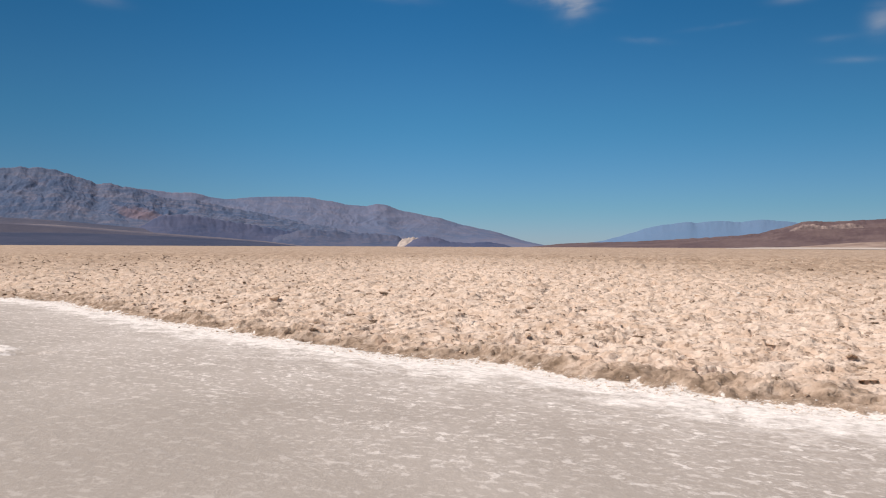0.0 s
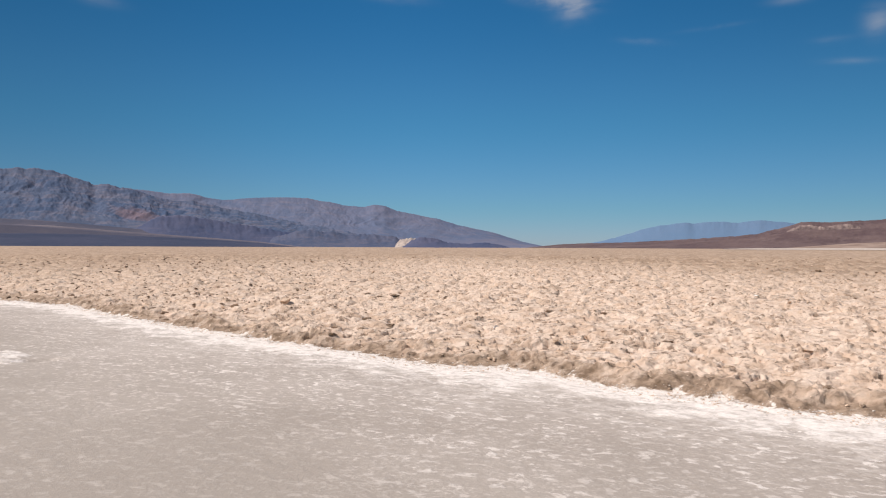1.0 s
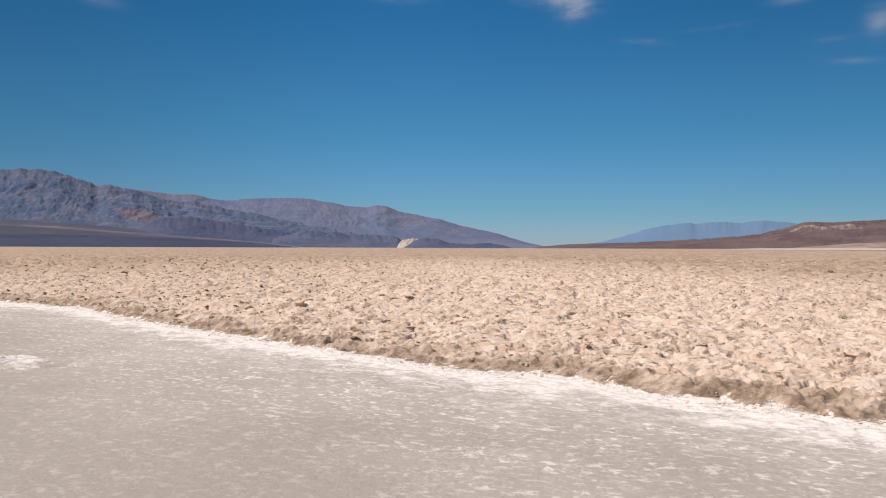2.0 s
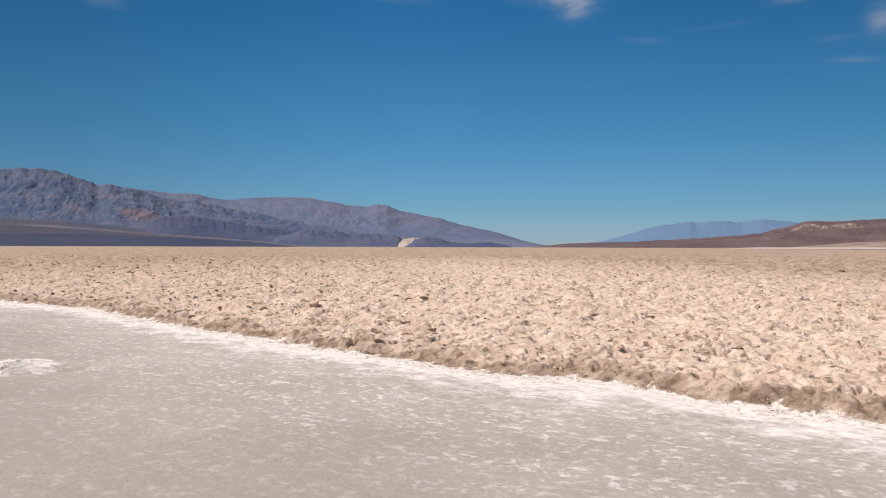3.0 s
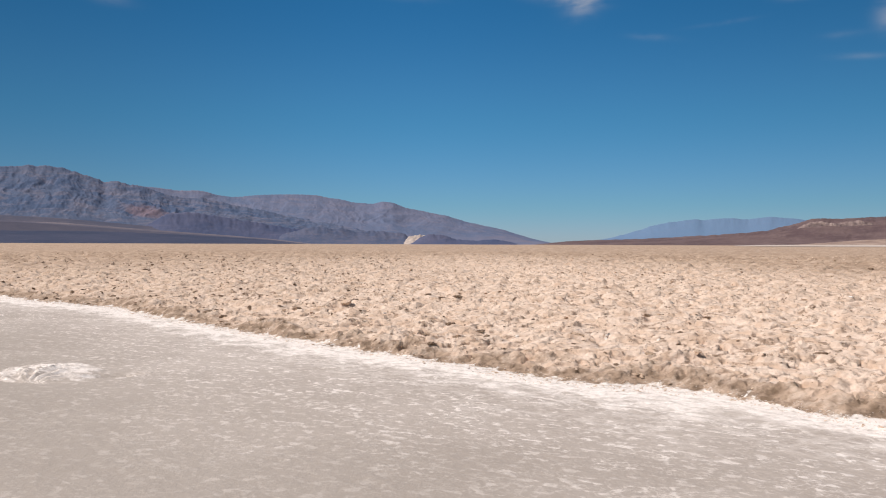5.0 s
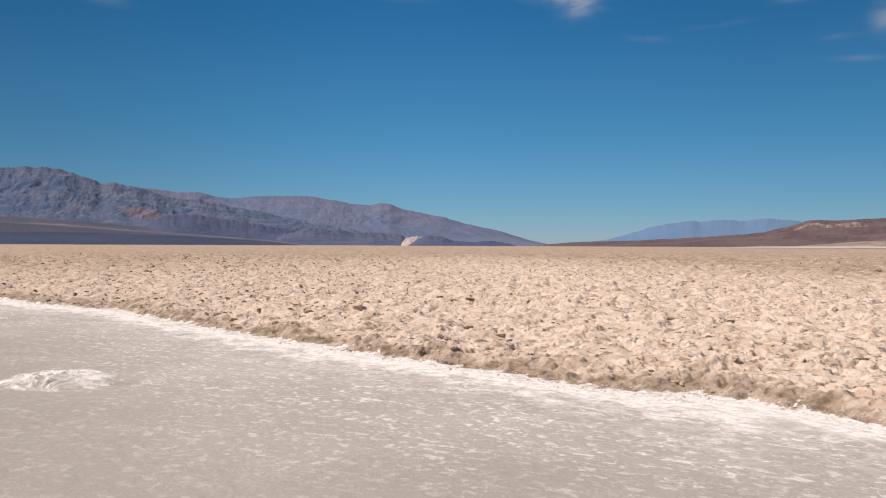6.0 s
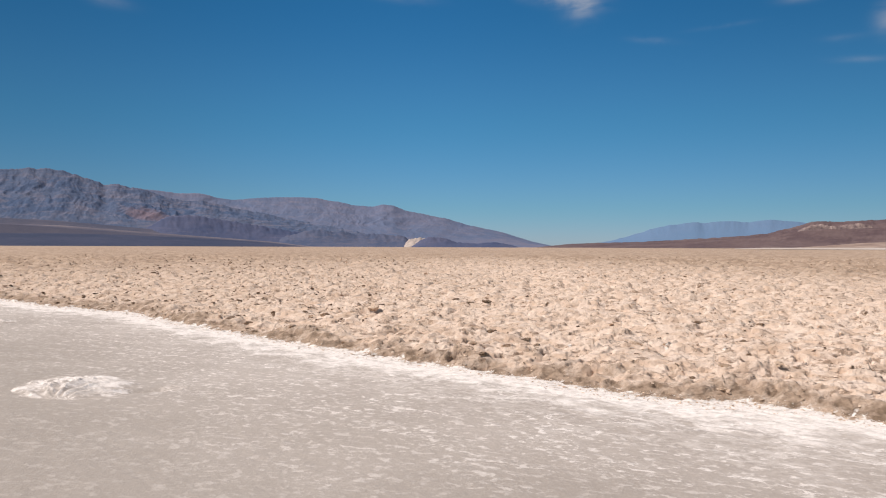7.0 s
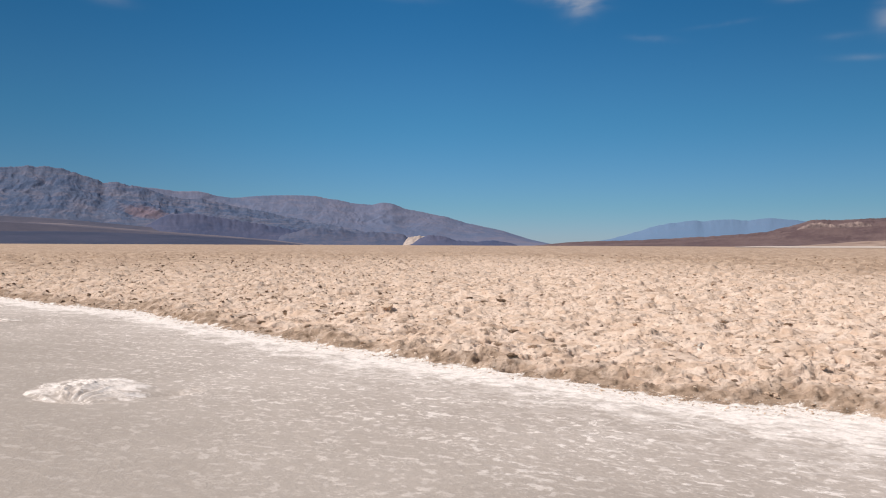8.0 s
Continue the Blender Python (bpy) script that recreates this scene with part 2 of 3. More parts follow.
def ground_material():
    m, n = material("salt_ground")
    p = n.make("ShaderNodeTexCoord", out=3)
    rim = n.make("ShaderNodeAttribute", attribute_name="rim", out=2)
    along = n.mapped(p, (1, 1, 1), (0, 0, radians(30)))
    swirl = n.make("ShaderNodeTexNoise", {"Vector": p, "Scale": 2.2, "Detail": 4.0}, out=1)
    wobble = n.make("ShaderNodeVectorMath", {0: n.mapped(along, (0.72, 1.0, 1)), 1: n.make("ShaderNodeVectorMath", {0: swirl, 3: 0.45}, operation="SCALE")}, operation="ADD")
    # smooth flat: grey damp salt under a net of white veins
    broad, mid, fine = n.noise(p, 0.35, 3), n.noise(p, 2.2, 4), n.noise(p, 26.0, 4, 0.65)
    grey = n.mix(n.step(broad, 0.35, 0.68), rgb(0.405, 0.352, 0.316), rgb(0.475, 0.42, 0.382))
    grey = n.mix(n.math("MULTIPLY", n.step(fine, 0.45, 0.75), 0.3), grey, rgb(0.66, 0.59, 0.54))
    outer = n.step(n.math("ADD", rim, n.math("MULTIPLY", n.math("SUBTRACT", broad, 0.5), 4.0)), -4.6, -1.3)
    grey = n.mix(outer, n.mix(0.6, grey, rgb(0.36, 0.32, 0.285)), grey)
    closeness = n.step(n.math("ADD", rim, n.math("MULTIPLY", n.math("SUBTRACT", mid, 0.5), 1.6)), -2.5, -0.3)
    net = n.step(n.cracks(wobble, 4.6), 0.0, 0.16, 1.0, 0.0)
    net2 = n.step(n.cracks(wobble, 8.5), 0.0, 0.15, 1.0, 0.0)
    # wisps: soft-edged streaks, brightest along their middle
    drift = n.make("ShaderNodeVectorMath", {0: n.mapped(along, (0.8, 1.05, 1)), 1: n.make("ShaderNodeVectorMath", {0: swirl, 3: 0.16}, operation="SCALE")}, operation="ADD")
    streak = n.step(n.noise(drift, 11.5, 4, 0.56), 0.54, 0.635)
    thread = n.step(n.math("ABSOLUTE", n.math("SUBTRACT", n.noise(drift, 11.0, 3, 0.5), 0.52)), 0.0, 0.045, 1.0, 0.0)
    spray = n.step(n.noise(n.mapped(drift, loc=(4, 9, 0)), 21.0, 3, 0.55), 0.55, 0.68)
    patch = n.step(n.noise(p, 1.3, 4, 0.62), 0.40, 0.64)
    patch2 = n.step(n.noise(n.mapped(along, (0.5, 1.2, 1), loc=(7, 3, 0)), 2.6, 4, 0.6), 0.42, 0.62)
    wisps = n.math("ADD", n.math("MULTIPLY", streak, n.math("ADD", 0.50, n.math("MULTIPLY", patch2, 0.50))), n.math("MULTIPLY", thread, n.math("MULTIPLY", patch2, 0.55)))
    wisps = n.math("ADD", wisps, n.math("MULTIPLY", spray, n.math("ADD", 0.14, n.math("MULTIPLY", patch, 0.35))))
    shorenet = n.math("MULTIPLY", n.math("MAXIMUM", net, n.math("MULTIPLY", net2, 0.35)), n.math("MULTIPLY", closeness, n.math("ADD", 0.45, n.math("MULTIPLY", patch2, 0.5))))
    veins = n.math("MAXIMUM", wisps, shorenet, clamp=True)
    veins = n.math("MULTIPLY", veins, n.math("ADD", n.math("MULTIPLY", outer, 0.62), n.math("ADD", 0.20, n.math("MULTIPLY", n.step(rim, -1.2, -0.3), 0.3))))
    shore = n.math("MULTIPLY", n.step(n.noise(n.mapped(along, (0.85, 1.1, 1)), 9.0, 5, 0.6), 0.34, 0.54, 0.40, 1.0), n.step(n.math("ADD", rim, n.math("MULTIPLY", n.math("SUBTRACT", n.noise(drift, 3.2, 5, 0.62), 0.5), 2.6)), -1.15, -0.45))
    whiteness = n.math("MAXIMUM", veins, shore, clamp=True)
    white = n.mix(n.step(fine, 0.35, 0.7), rgb(0.82, 0.75, 0.71), rgb(0.94, 0.885, 0.845))
    flat = n.mix(whiteness, grey, white)
    # rough crust: pale salt over tan silt, darker far out and to the sides
    tan = n.mix(n.step(n.noise(p, 0.22, 4), 0.35, 0.66), rgb(0.64, 0.475, 0.365), rgb(0.72, 0.55, 0.435))
    pale = n.mix(n.step(fine, 0.3, 0.7), rgb(0.75, 0.59, 0.485), rgb(0.85, 0.705, 0.60))
    crust = n.mix(n.step(n.noise(p, 3.4, 5, 0.62), 0.38, 0.60), tan, pale)
    # silt blots, sharp and dark to paint in shadow dashes between the lumps
    silt = n.step(n.math("ADD", n.math("MULTIPLY", n.noise(p, 8.0, 4, 0.62), 0.6), n.math("MULTIPLY", n.noise(p, 3.0, 4, 0.6), 0.4)), 0.555, 0.60)
    crust = n.mix(n.math("MULTIPLY", silt, 0.75), crust, rgb(0.28, 0.195, 0.14))
    # brown dirt that also paints in far shaded faces and sideways lens falloff
    east = n.make("ShaderNodeSeparateXYZ", {0: p}, out=0)
    dirt_shade = n.step(n.math("ADD", n.math("SUBTRACT", rim, n.math("MULTIPLY", n.math("ABSOLUTE", n.math("SUBTRACT", east, 4.0)), -1.5)), n.math("MULTIPLY", n.math("SUBTRACT", n.noise(p, 0.06, 3), 0.5), 30.0)), 2.0, 75.0)
    crust = n.mix(n.math("MULTIPLY", dirt_shade, 0.92), crust, n.mix(n.step(n.noise(p, 0.5, 5, 0.65), 0.4, 0.6), rgb(0.35, 0.25, 0.18), rgb(0.49, 0.365, 0.275)))
    # damp brown silt along the rim
    ragged = n.math("ADD", rim, n.math("MULTIPLY", n.math("SUBTRACT", n.noise(p, 1.6, 5, 0.62), 0.5), 1.9))
    damp = n.math("MULTIPLY", n.step(ragged, 0.25, 0.70, 1.0, 0.0), n.step(n.noise(p, 4.2, 5, 0.66), 0.34, 0.56, 0.40, 1.0))
    brown = n.mix(n.step(n.noise(p, 6.0, 5, 0.62), 0.35, 0.68), rgb(0.23, 0.163, 0.115), rgb(0.47, 0.35, 0.265))
    crust = n.mix(damp, crust, brown)
    edge = n.step(n.math("ADD", rim, n.math("MULTIPLY", n.math("SUBTRACT", n.noise(p, 5.0, 6, 0.7), 0.5), 0.75)), 0.0, 0.05)
    colour = n.mix(edge, flat, crust)
    relief = n.math("ADD", n.math("MULTIPLY", n.noise(p, 45.0, 4, 0.65), 0.5), n.math("MULTIPLY", n.noise(p, 13.0, 5, 0.66), 1.0))
    normal = n.bump(relief, 0.032, n.math("ADD", 0.35, n.math("MULTIPLY", edge, 0.5)))
    flakes = n.make("ShaderNodeTexNoise", {"Vector": n.mapped(along, (0.75, 1.2, 1)), "Scale": 5.5, "Detail": 5.0, "Roughness": 0.62}, noise_type="RIDGED_MULTIFRACTAL")
    shards = n.make("ShaderNodeTexVoronoi", {"Vector": n.mapped(wobble, (1.4, 1.0, 1)), "Scale": 8.0}, feature="F1")
    normal = n.bump(n.math("MULTIPLY", edge, n.math("ADD", n.math("MULTIPLY", flakes, 0.5), shards)), 0.028, 0.7, normal)
    normal = n.bump(n.math("MULTIPLY", whiteness, n.math("SUBTRACT", 1.0, edge)), 0.005, 0.5, normal)
    finish(n, colour, 0.92, normal, 0.15)
    return m


def clod_material(name, dark, light, scale=14.0):
    m, n = material(name)
    p = n.make("ShaderNodeTexCoord", out=3)
    pick = n.make("ShaderNodeObjectInfo", out=5)
    blot = n.math("ADD", n.noise(p, scale, 5, 0.6), n.math("MULTIPLY", n.math("SUBTRACT", pick, 0.5), 0.25))
    colour = n.mix(n.step(blot, 0.36, 0.66), dark, light)
    finish(n, colour, 0.93, n.bump(n.noise(p, scale * 4, 4, 0.65), 0.012, 0.7))
    return m


def rock_material(name, low, high, streak, scale=1.0, third=None, contrast=0.35):
    """Bare far-off rock: banded strata, gully debris and broad blotches, in metres."""
    m, n = material(name)
    p = n.make("ShaderNodeTexCoord", out=3)
    broad = n.noise(p, 0.004 * scale, 5, 0.6)
    fine = n.noise(p, 0.03 * scale, 5, 0.65)
    colour = n.mix(n.step(broad, 0.38, 0.64), low, high)
    bands = n.noise(n.mapped(p, (0.004 * scale, 0.004 * scale, 0.03 * scale), (0.12, 0.1, 0)), 1.0, 5, 0.65, 0.8)
    colour = n.mix(n.math("MULTIPLY", n.step(bands, 0.52, 0.68), 0.6), colour, streak)
    chute = n.noise(n.mapped(p, (0.02 * scale, 0.02 * scale, 0.006 * scale), (0.1, 0.35, 0)), 1.0, 5, 0.62, 0.5)
    colour = n.mix(n.math("MULTIPLY", n.step(chute, 0.46, 0.66), contrast), colour, streak)
    if third is not None:
        # a rusty stain round one place on the slope
        spot, tint, reach = third
        off = n.make("ShaderNodeVectorMath", {0: p, 1: spot}, out=1, operation="DISTANCE")
        ragged = n.math("ADD", off, n.math("MULTIPLY", n.math("SUBTRACT", n.noise(p, 0.012, 5, 0.65), 0.5), reach * 1.8))
        colour = n.mix(n.math("MULTIPLY", n.step(ragged, reach * 0.3, reach, 1.0, 0.0), 0.75), colour, tint)
    colour = n.mix(n.math("MULTIPLY", n.step(fine, 0.5, 0.75), 0.4), colour, low)
    finish(n, colour, 0.95, n.bump(fine, 3.0 / scale, 0.6))
    return m


M_GROUND = ground_material()
M_CLOD = clod_material("tan_salt_clod", rgb(0.44, 0.31, 0.22), rgb(0.76, 0.59, 0.46))
# brown of mud clods, and of shaded crust painted as dark lumps
M_DARK = clod_material("dark_mud_shade", rgb(0.17, 0.115, 0.078), rgb(0.44, 0.325, 0.235))
M_WHITE = clod_material("white_salt", rgb(0.70, 0.64, 0.59), rgb(0.91, 0.86, 0.81), 9.0)
M_PLATE = clod_material("pale_crust_plate", rgb(0.55, 0.40, 0.29), rgb(0.84, 0.68, 0.545), 7.0)
# blue-violet distance haze is mixed into the base colours of both ranges
M_RANGE = rock_material("hazed_violet_rock", rgb(0.068, 0.104, 0.192), rgb(0.104, 0.132, 0.212), rgb(0.19, 0.182, 0.242), 1.0, ((-1135.0, 3101.0, 175.0), rgb(0.23, 0.162, 0.19), 140.0), 0.55)
M_REAR = rock_material("hazed_lilac_rock", rgb(0.118, 0.152, 0.25), rgb(0.15, 0.17, 0.26), rgb(0.205, 0.195, 0.262), 0.6, None, 0.45)
# foothill and gravel colours carry the distance haze as a blue cast
M_FOOT = rock_material("hazed_dark_rock", rgb(0.06, 0.08, 0.158), rgb(0.086, 0.10, 0.178), rgb(0.125, 0.128, 0.2))
M_MID = rock_material("hazed_slate_rock", rgb(0.07, 0.094, 0.168), rgb(0.102, 0.118, 0.19), rgb(0.142, 0.142, 0.2), 2.0, None, 0.5)
M_FAN = rock_material("hazed_fan_gravel", rgb(0.072, 0.078, 0.122), rgb(0.096, 0.094, 0.134), rgb(0.125, 0.115, 0.15))
M_WASH = rock_material("hazed_pale_wash", rgb(0.13, 0.122, 0.16), rgb(0.18, 0.162, 0.192), rgb(0.225, 0.197, 0.218))
M_APRON = rock_material("hazed_mauve_gravel", rgb(0.075, 0.08, 0.125), rgb(0.098, 0.096, 0.138), rgb(0.125, 0.116, 0.152))
M_PLAIN = rock_material("hazed_varnish_gravel", rgb(0.038, 0.05, 0.096), rgb(0.055, 0.064, 0.112), rgb(0.075, 0.078, 0.125))
M_DUNE = rock_material("pale_sand", rgb(0.33, 0.285, 0.28), rgb(0.60, 0.50, 0.435), rgb(0.46, 0.39, 0.35), 9.0)
# distance haze painted as the ridge's blue base colour
M_FAR = rock_material("hazed_far_rock", rgb(0.135, 0.222, 0.36), rgb(0.143, 0.228, 0.365), rgb(0.148, 0.226, 0.36))
M_PAN = rock_material("pale_salt_pan", rgb(0.50, 0.42, 0.37), rgb(0.62, 0.54, 0.485), rgb(0.58, 0.50, 0.45), 3.0)
M_HILL = rock_material("brown_hill", rgb(0.11, 0.074, 0.08), rgb(0.155, 0.108, 0.108), rgb(0.20, 0.145, 0.14), 1.6)
M_BADLAND = rock_material("mottled_badland", rgb(0.115, 0.084, 0.09), rgb(0.37, 0.285, 0.265), rgb(0.18, 0.135, 0.14), 6.0)
M_BEIGE = rock_material("beige_badland", rgb(0.26, 0.185, 0.155), rgb(0.40, 0.30, 0.25), rgb(0.33, 0.25, 0.21), 3.0)


# ------------------------------------------------------------------ ground sheet
def mesh_object(name, verts, faces, mat, parent=None, shade=True):
    me = bpy.data.meshes.new(name)
    verts, faces = np.asarray(verts, np.float32), np.asarray(faces, np.int32)
    k = faces.shape[1]
    me.vertices.add(len(verts))
    me.vertices.foreach_set("co", verts.ravel())
    me.loops.add(faces.size)
    me.loops.foreach_set("vertex_index", faces.ravel())
    me.polygons.add(len(faces))
    me.polygons.foreach_set("loop_start", np.arange(0, faces.size, k, dtype=np.int32))
    me.polygons.foreach_set("use_smooth", np.full(len(faces), shade))
    me.update(calc_edges=True)
    me.materials.append(mat)
    ob = new(name, me)
    ob.parent = parent
    return ob


def grid_faces(rows, cols, closed=False):
    r, c = np.meshgrid(np.arange(rows - 1), np.arange(cols if closed else cols - 1), indexing="ij")
    d = (c + 1) % cols
    return np.stack([r * cols + c, r * cols + d, (r + 1) * cols + d, (r + 1) * cols + c], -1).reshape(-1, 4)


CENTRE = (-1.3, 1.0)


def build_ground():
    fine = np.arange(-47, 51, 0.135)
    rest = np.linspace(51, 313, 75)[:-1]
    az = np.radians(np.concatenate([fine, rest]))
    radii, r = [0.0, 0.2], 0.2
    while r < 4700:
        ratio = 0.06 if r < 3.5 else 0.006 if r < 5 else 0.0021 if r < 14 else 0.003 if r < 40 else 0.0042 if r < 130 else 0.009 if r < 420 else 0.08
        r *= 1 + ratio
        radii.append(r)
    radii = np.array(radii)
    a, rr = np.meshgrid(az, radii)
    x, y = CENTRE[0] + rr * np.sin(a), CENTRE[1] + rr * np.cos(a)
    cell = np.broadcast_to(np.maximum(np.gradient(radii)[:, None], rr * 0.0023), rr.shape)
    h, d = ground_height(x.ravel(), y.ravel(), cell.ravel())
    h = np.where(rr.ravel() > 400, h * 0.3, h)
    cols = len(az)
    ob = mesh_object("ground", np.stack([x.ravel(), y.ravel(), h], -1), grid_faces(len(radii), cols, True)[:, ::-1], M_GROUND)
    at = ob.data.attributes.new("rim", "FLOAT", "POINT")
    at.data.foreach_set("value", d.astype(np.float32))
    tagged(ob, "smooth grey salt flat bordered by rough tan salt crust", "ground", kind="structure")
    return ob


build_ground()


# ------------------------------------------------------------------ mountains
def range_mesh(name, profile, toe, crest, behind, mat, parent=None, step=0.08, rows=60, shape=1.4, gully=0.35, size=260.0, rough=0.05, seed=40, base=-3.0):
    """A ridge of hills: profile holds azimuth in degrees and height in thousandths of the crest's distance."""
    f, g = Field(seed), Field(seed + 1)
    lo, hi = profile[0][0], profile[-1][0]
    az = np.concatenate([np.arange(lo, max(lo, -32), 0.5), np.arange(max(lo, -32), min(hi, 35), step), np.arange(min(hi, 35), hi + 0.25, 0.5)])
    top = np.interp(az, *zip(*profile)) / 1000 * crest
    soft_top = np.hanning(11) / np.hanning(11).sum()
    top = np.convolve(np.pad(top, 5, mode="edge"), soft_top, mode="valid")
    u = np.concatenate([np.linspace(0, 1, rows), 1 + np.linspace(0.08, 1, 8)])
    uu, tt = np.meshgrid(u, top, indexing="ij")
    aa = np.broadcast_to(np.radians(az), uu.shape)
    front = uu <= 1
    rad = np.where(front, toe + (crest - toe) * uu, crest + (behind - crest) * (uu - 1))
    x, y = CENTRE[0] + rad * np.sin(aa), CENTRE[1] + rad * np.cos(aa)
    warp = 0.28 * g.fbm(x / size, y / size, 3)
    across, down = aa * crest / size, rad / (size * 4.5)
    ridge = f.ridged(across + warp, down + warp, 6, 0.58)
    small = g.ridged(across * 3.3 + warp * 2, down * 6.0, 5, 0.6)
    body = np.clip(uu, 0, 1) ** shape
    cut = gully * (1 - np.clip(ridge, 0, 1)) + gully * 0.22 * (1 - np.clip(small, 0, 1))
    fade = np.sin(np.clip(uu, 0, 1) * np.pi) ** 0.7
    z = np.where(front, tt * body * (1 - cut * 1.6 * fade), tt * (2 - uu) ** 1.3)
    knobs = f.fbm(across * 4.0 + 3.1, down * 4.0, 5, 0.6) + 0.5 * g.fbm(across * 1.3, down * 1.3 + 8, 3)
    z = z + rough * size * 0.35 * knobs * np.clip(tt / (size * 0.4), 0, 1) * np.where(front, np.clip(uu, 0, 1) ** 3, np.clip(2 - uu, 0, 1))
    z = z + base * (1 - np.clip(uu, 0, 1))
    return mesh_object(name, np.stack([x, y, z], -1).reshape(-1, 3), grid_faces(*uu.shape)[:, ::-1], mat, parent)


def left_range():
    skyline = [(-62, 30), (-52, 60), (-42.6, 71), (-36.5, 86), (-29.1, 89), (-26.8, 92), (-25.1, 88), (-24.0, 79.5), (-23.2, 75), (-22.4, 77), (-21.7, 74), (-20.9, 71), (-19.6, 65), (-18.1, 58), (-16.7, 59),
               (-15.1, 52), (-13.5, 47), (-11.6, 42), (-9.2, 33), (-7.4, 30), (-5.6, 25), (-3, 17), (-1, 7), (0, 0)]
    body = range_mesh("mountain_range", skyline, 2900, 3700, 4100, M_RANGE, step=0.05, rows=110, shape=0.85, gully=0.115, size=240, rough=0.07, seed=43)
    tagged(body, "eroded desert mountain range beyond the flat, hazed violet-grey", "mountain range")
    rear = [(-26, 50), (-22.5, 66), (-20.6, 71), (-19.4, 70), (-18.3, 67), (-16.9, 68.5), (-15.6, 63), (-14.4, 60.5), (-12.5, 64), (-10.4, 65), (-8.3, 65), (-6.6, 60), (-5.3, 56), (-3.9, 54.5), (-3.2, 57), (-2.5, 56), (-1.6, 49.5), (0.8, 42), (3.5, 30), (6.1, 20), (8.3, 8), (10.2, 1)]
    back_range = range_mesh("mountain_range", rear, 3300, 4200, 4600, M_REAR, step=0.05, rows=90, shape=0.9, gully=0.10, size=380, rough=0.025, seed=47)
    tagged(back_range, "smoother mountain range sinking to the plain, hazed lilac-grey", "mountain range")
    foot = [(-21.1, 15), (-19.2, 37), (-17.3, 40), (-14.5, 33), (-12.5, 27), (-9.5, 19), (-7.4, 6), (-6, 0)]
    tagged(range_mesh("foothill", foot, 2650, 3000, 3200, M_FOOT, body, rows=40, gully=0.07, size=110, rough=0.10, seed=51), "dark foothill hazed violet")
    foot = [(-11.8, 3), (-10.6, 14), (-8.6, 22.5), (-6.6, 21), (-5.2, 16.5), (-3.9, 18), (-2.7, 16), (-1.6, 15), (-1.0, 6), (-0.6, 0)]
    tagged(range_mesh("foothill", foot, 2600, 2850, 3000, M_MID, body, rows=40, gully=0.10, size=80, rough=0.12, seed=55), "low foothill hazed slate-blue")
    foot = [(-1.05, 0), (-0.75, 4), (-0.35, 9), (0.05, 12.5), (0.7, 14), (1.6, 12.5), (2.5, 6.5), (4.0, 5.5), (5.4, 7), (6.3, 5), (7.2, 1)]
    tagged(range_mesh("foothill", foot, 2250, 2400, 2500, M_FOOT, back_range, rows=36, gully=0.12, size=70, rough=0.14, seed=58), "low foothill hazed slate-blue")
    sand = [(-1.6, 0), (-1.4, 9.5), (-1.0, 11.5), (-0.5, 12.6), (-0.1, 13.2), (0.15, 11), (0.5, 0)]
    tagged(range_mesh("sand_slope", sand, 2420, 2560, 2640, M_DUNE, back_range, rows=24, gully=0.35, size=40, rough=0.2, seed=61), "bright pale sand slope")
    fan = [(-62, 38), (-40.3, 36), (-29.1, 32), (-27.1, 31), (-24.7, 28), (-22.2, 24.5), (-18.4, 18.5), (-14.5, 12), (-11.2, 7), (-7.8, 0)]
    tagged(range_mesh("alluvial_fan", fan, 2450, 2950, 3100, M_FAN, body, rows=50, shape=1.2, gully=0.05, size=200, rough=0.0, seed=63), "gravel fan hazed mauve")
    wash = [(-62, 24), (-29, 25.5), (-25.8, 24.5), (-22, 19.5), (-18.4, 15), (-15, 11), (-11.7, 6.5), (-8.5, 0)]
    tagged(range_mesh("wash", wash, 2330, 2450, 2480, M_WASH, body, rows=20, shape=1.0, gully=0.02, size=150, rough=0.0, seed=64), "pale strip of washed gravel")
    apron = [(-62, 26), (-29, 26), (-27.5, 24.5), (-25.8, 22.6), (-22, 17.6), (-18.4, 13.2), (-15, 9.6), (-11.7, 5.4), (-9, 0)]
    tagged(range_mesh("apron", apron, 2200, 2330, 2360, M_APRON, body, rows=20, shape=1.0, gully=0.02, size=150, rough=0.0, seed=67), "gravel apron hazed grey-mauve")
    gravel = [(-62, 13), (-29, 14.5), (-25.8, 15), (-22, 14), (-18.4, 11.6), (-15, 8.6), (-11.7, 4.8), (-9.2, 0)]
    tagged(range_mesh("gravel_plain", gravel, 1800, 2150, 2200, M_PLAIN, body, rows=30, shape=1.1, gully=0.02, size=180, rough=0.0, seed=66), "dark varnished gravel apron hazed blue")


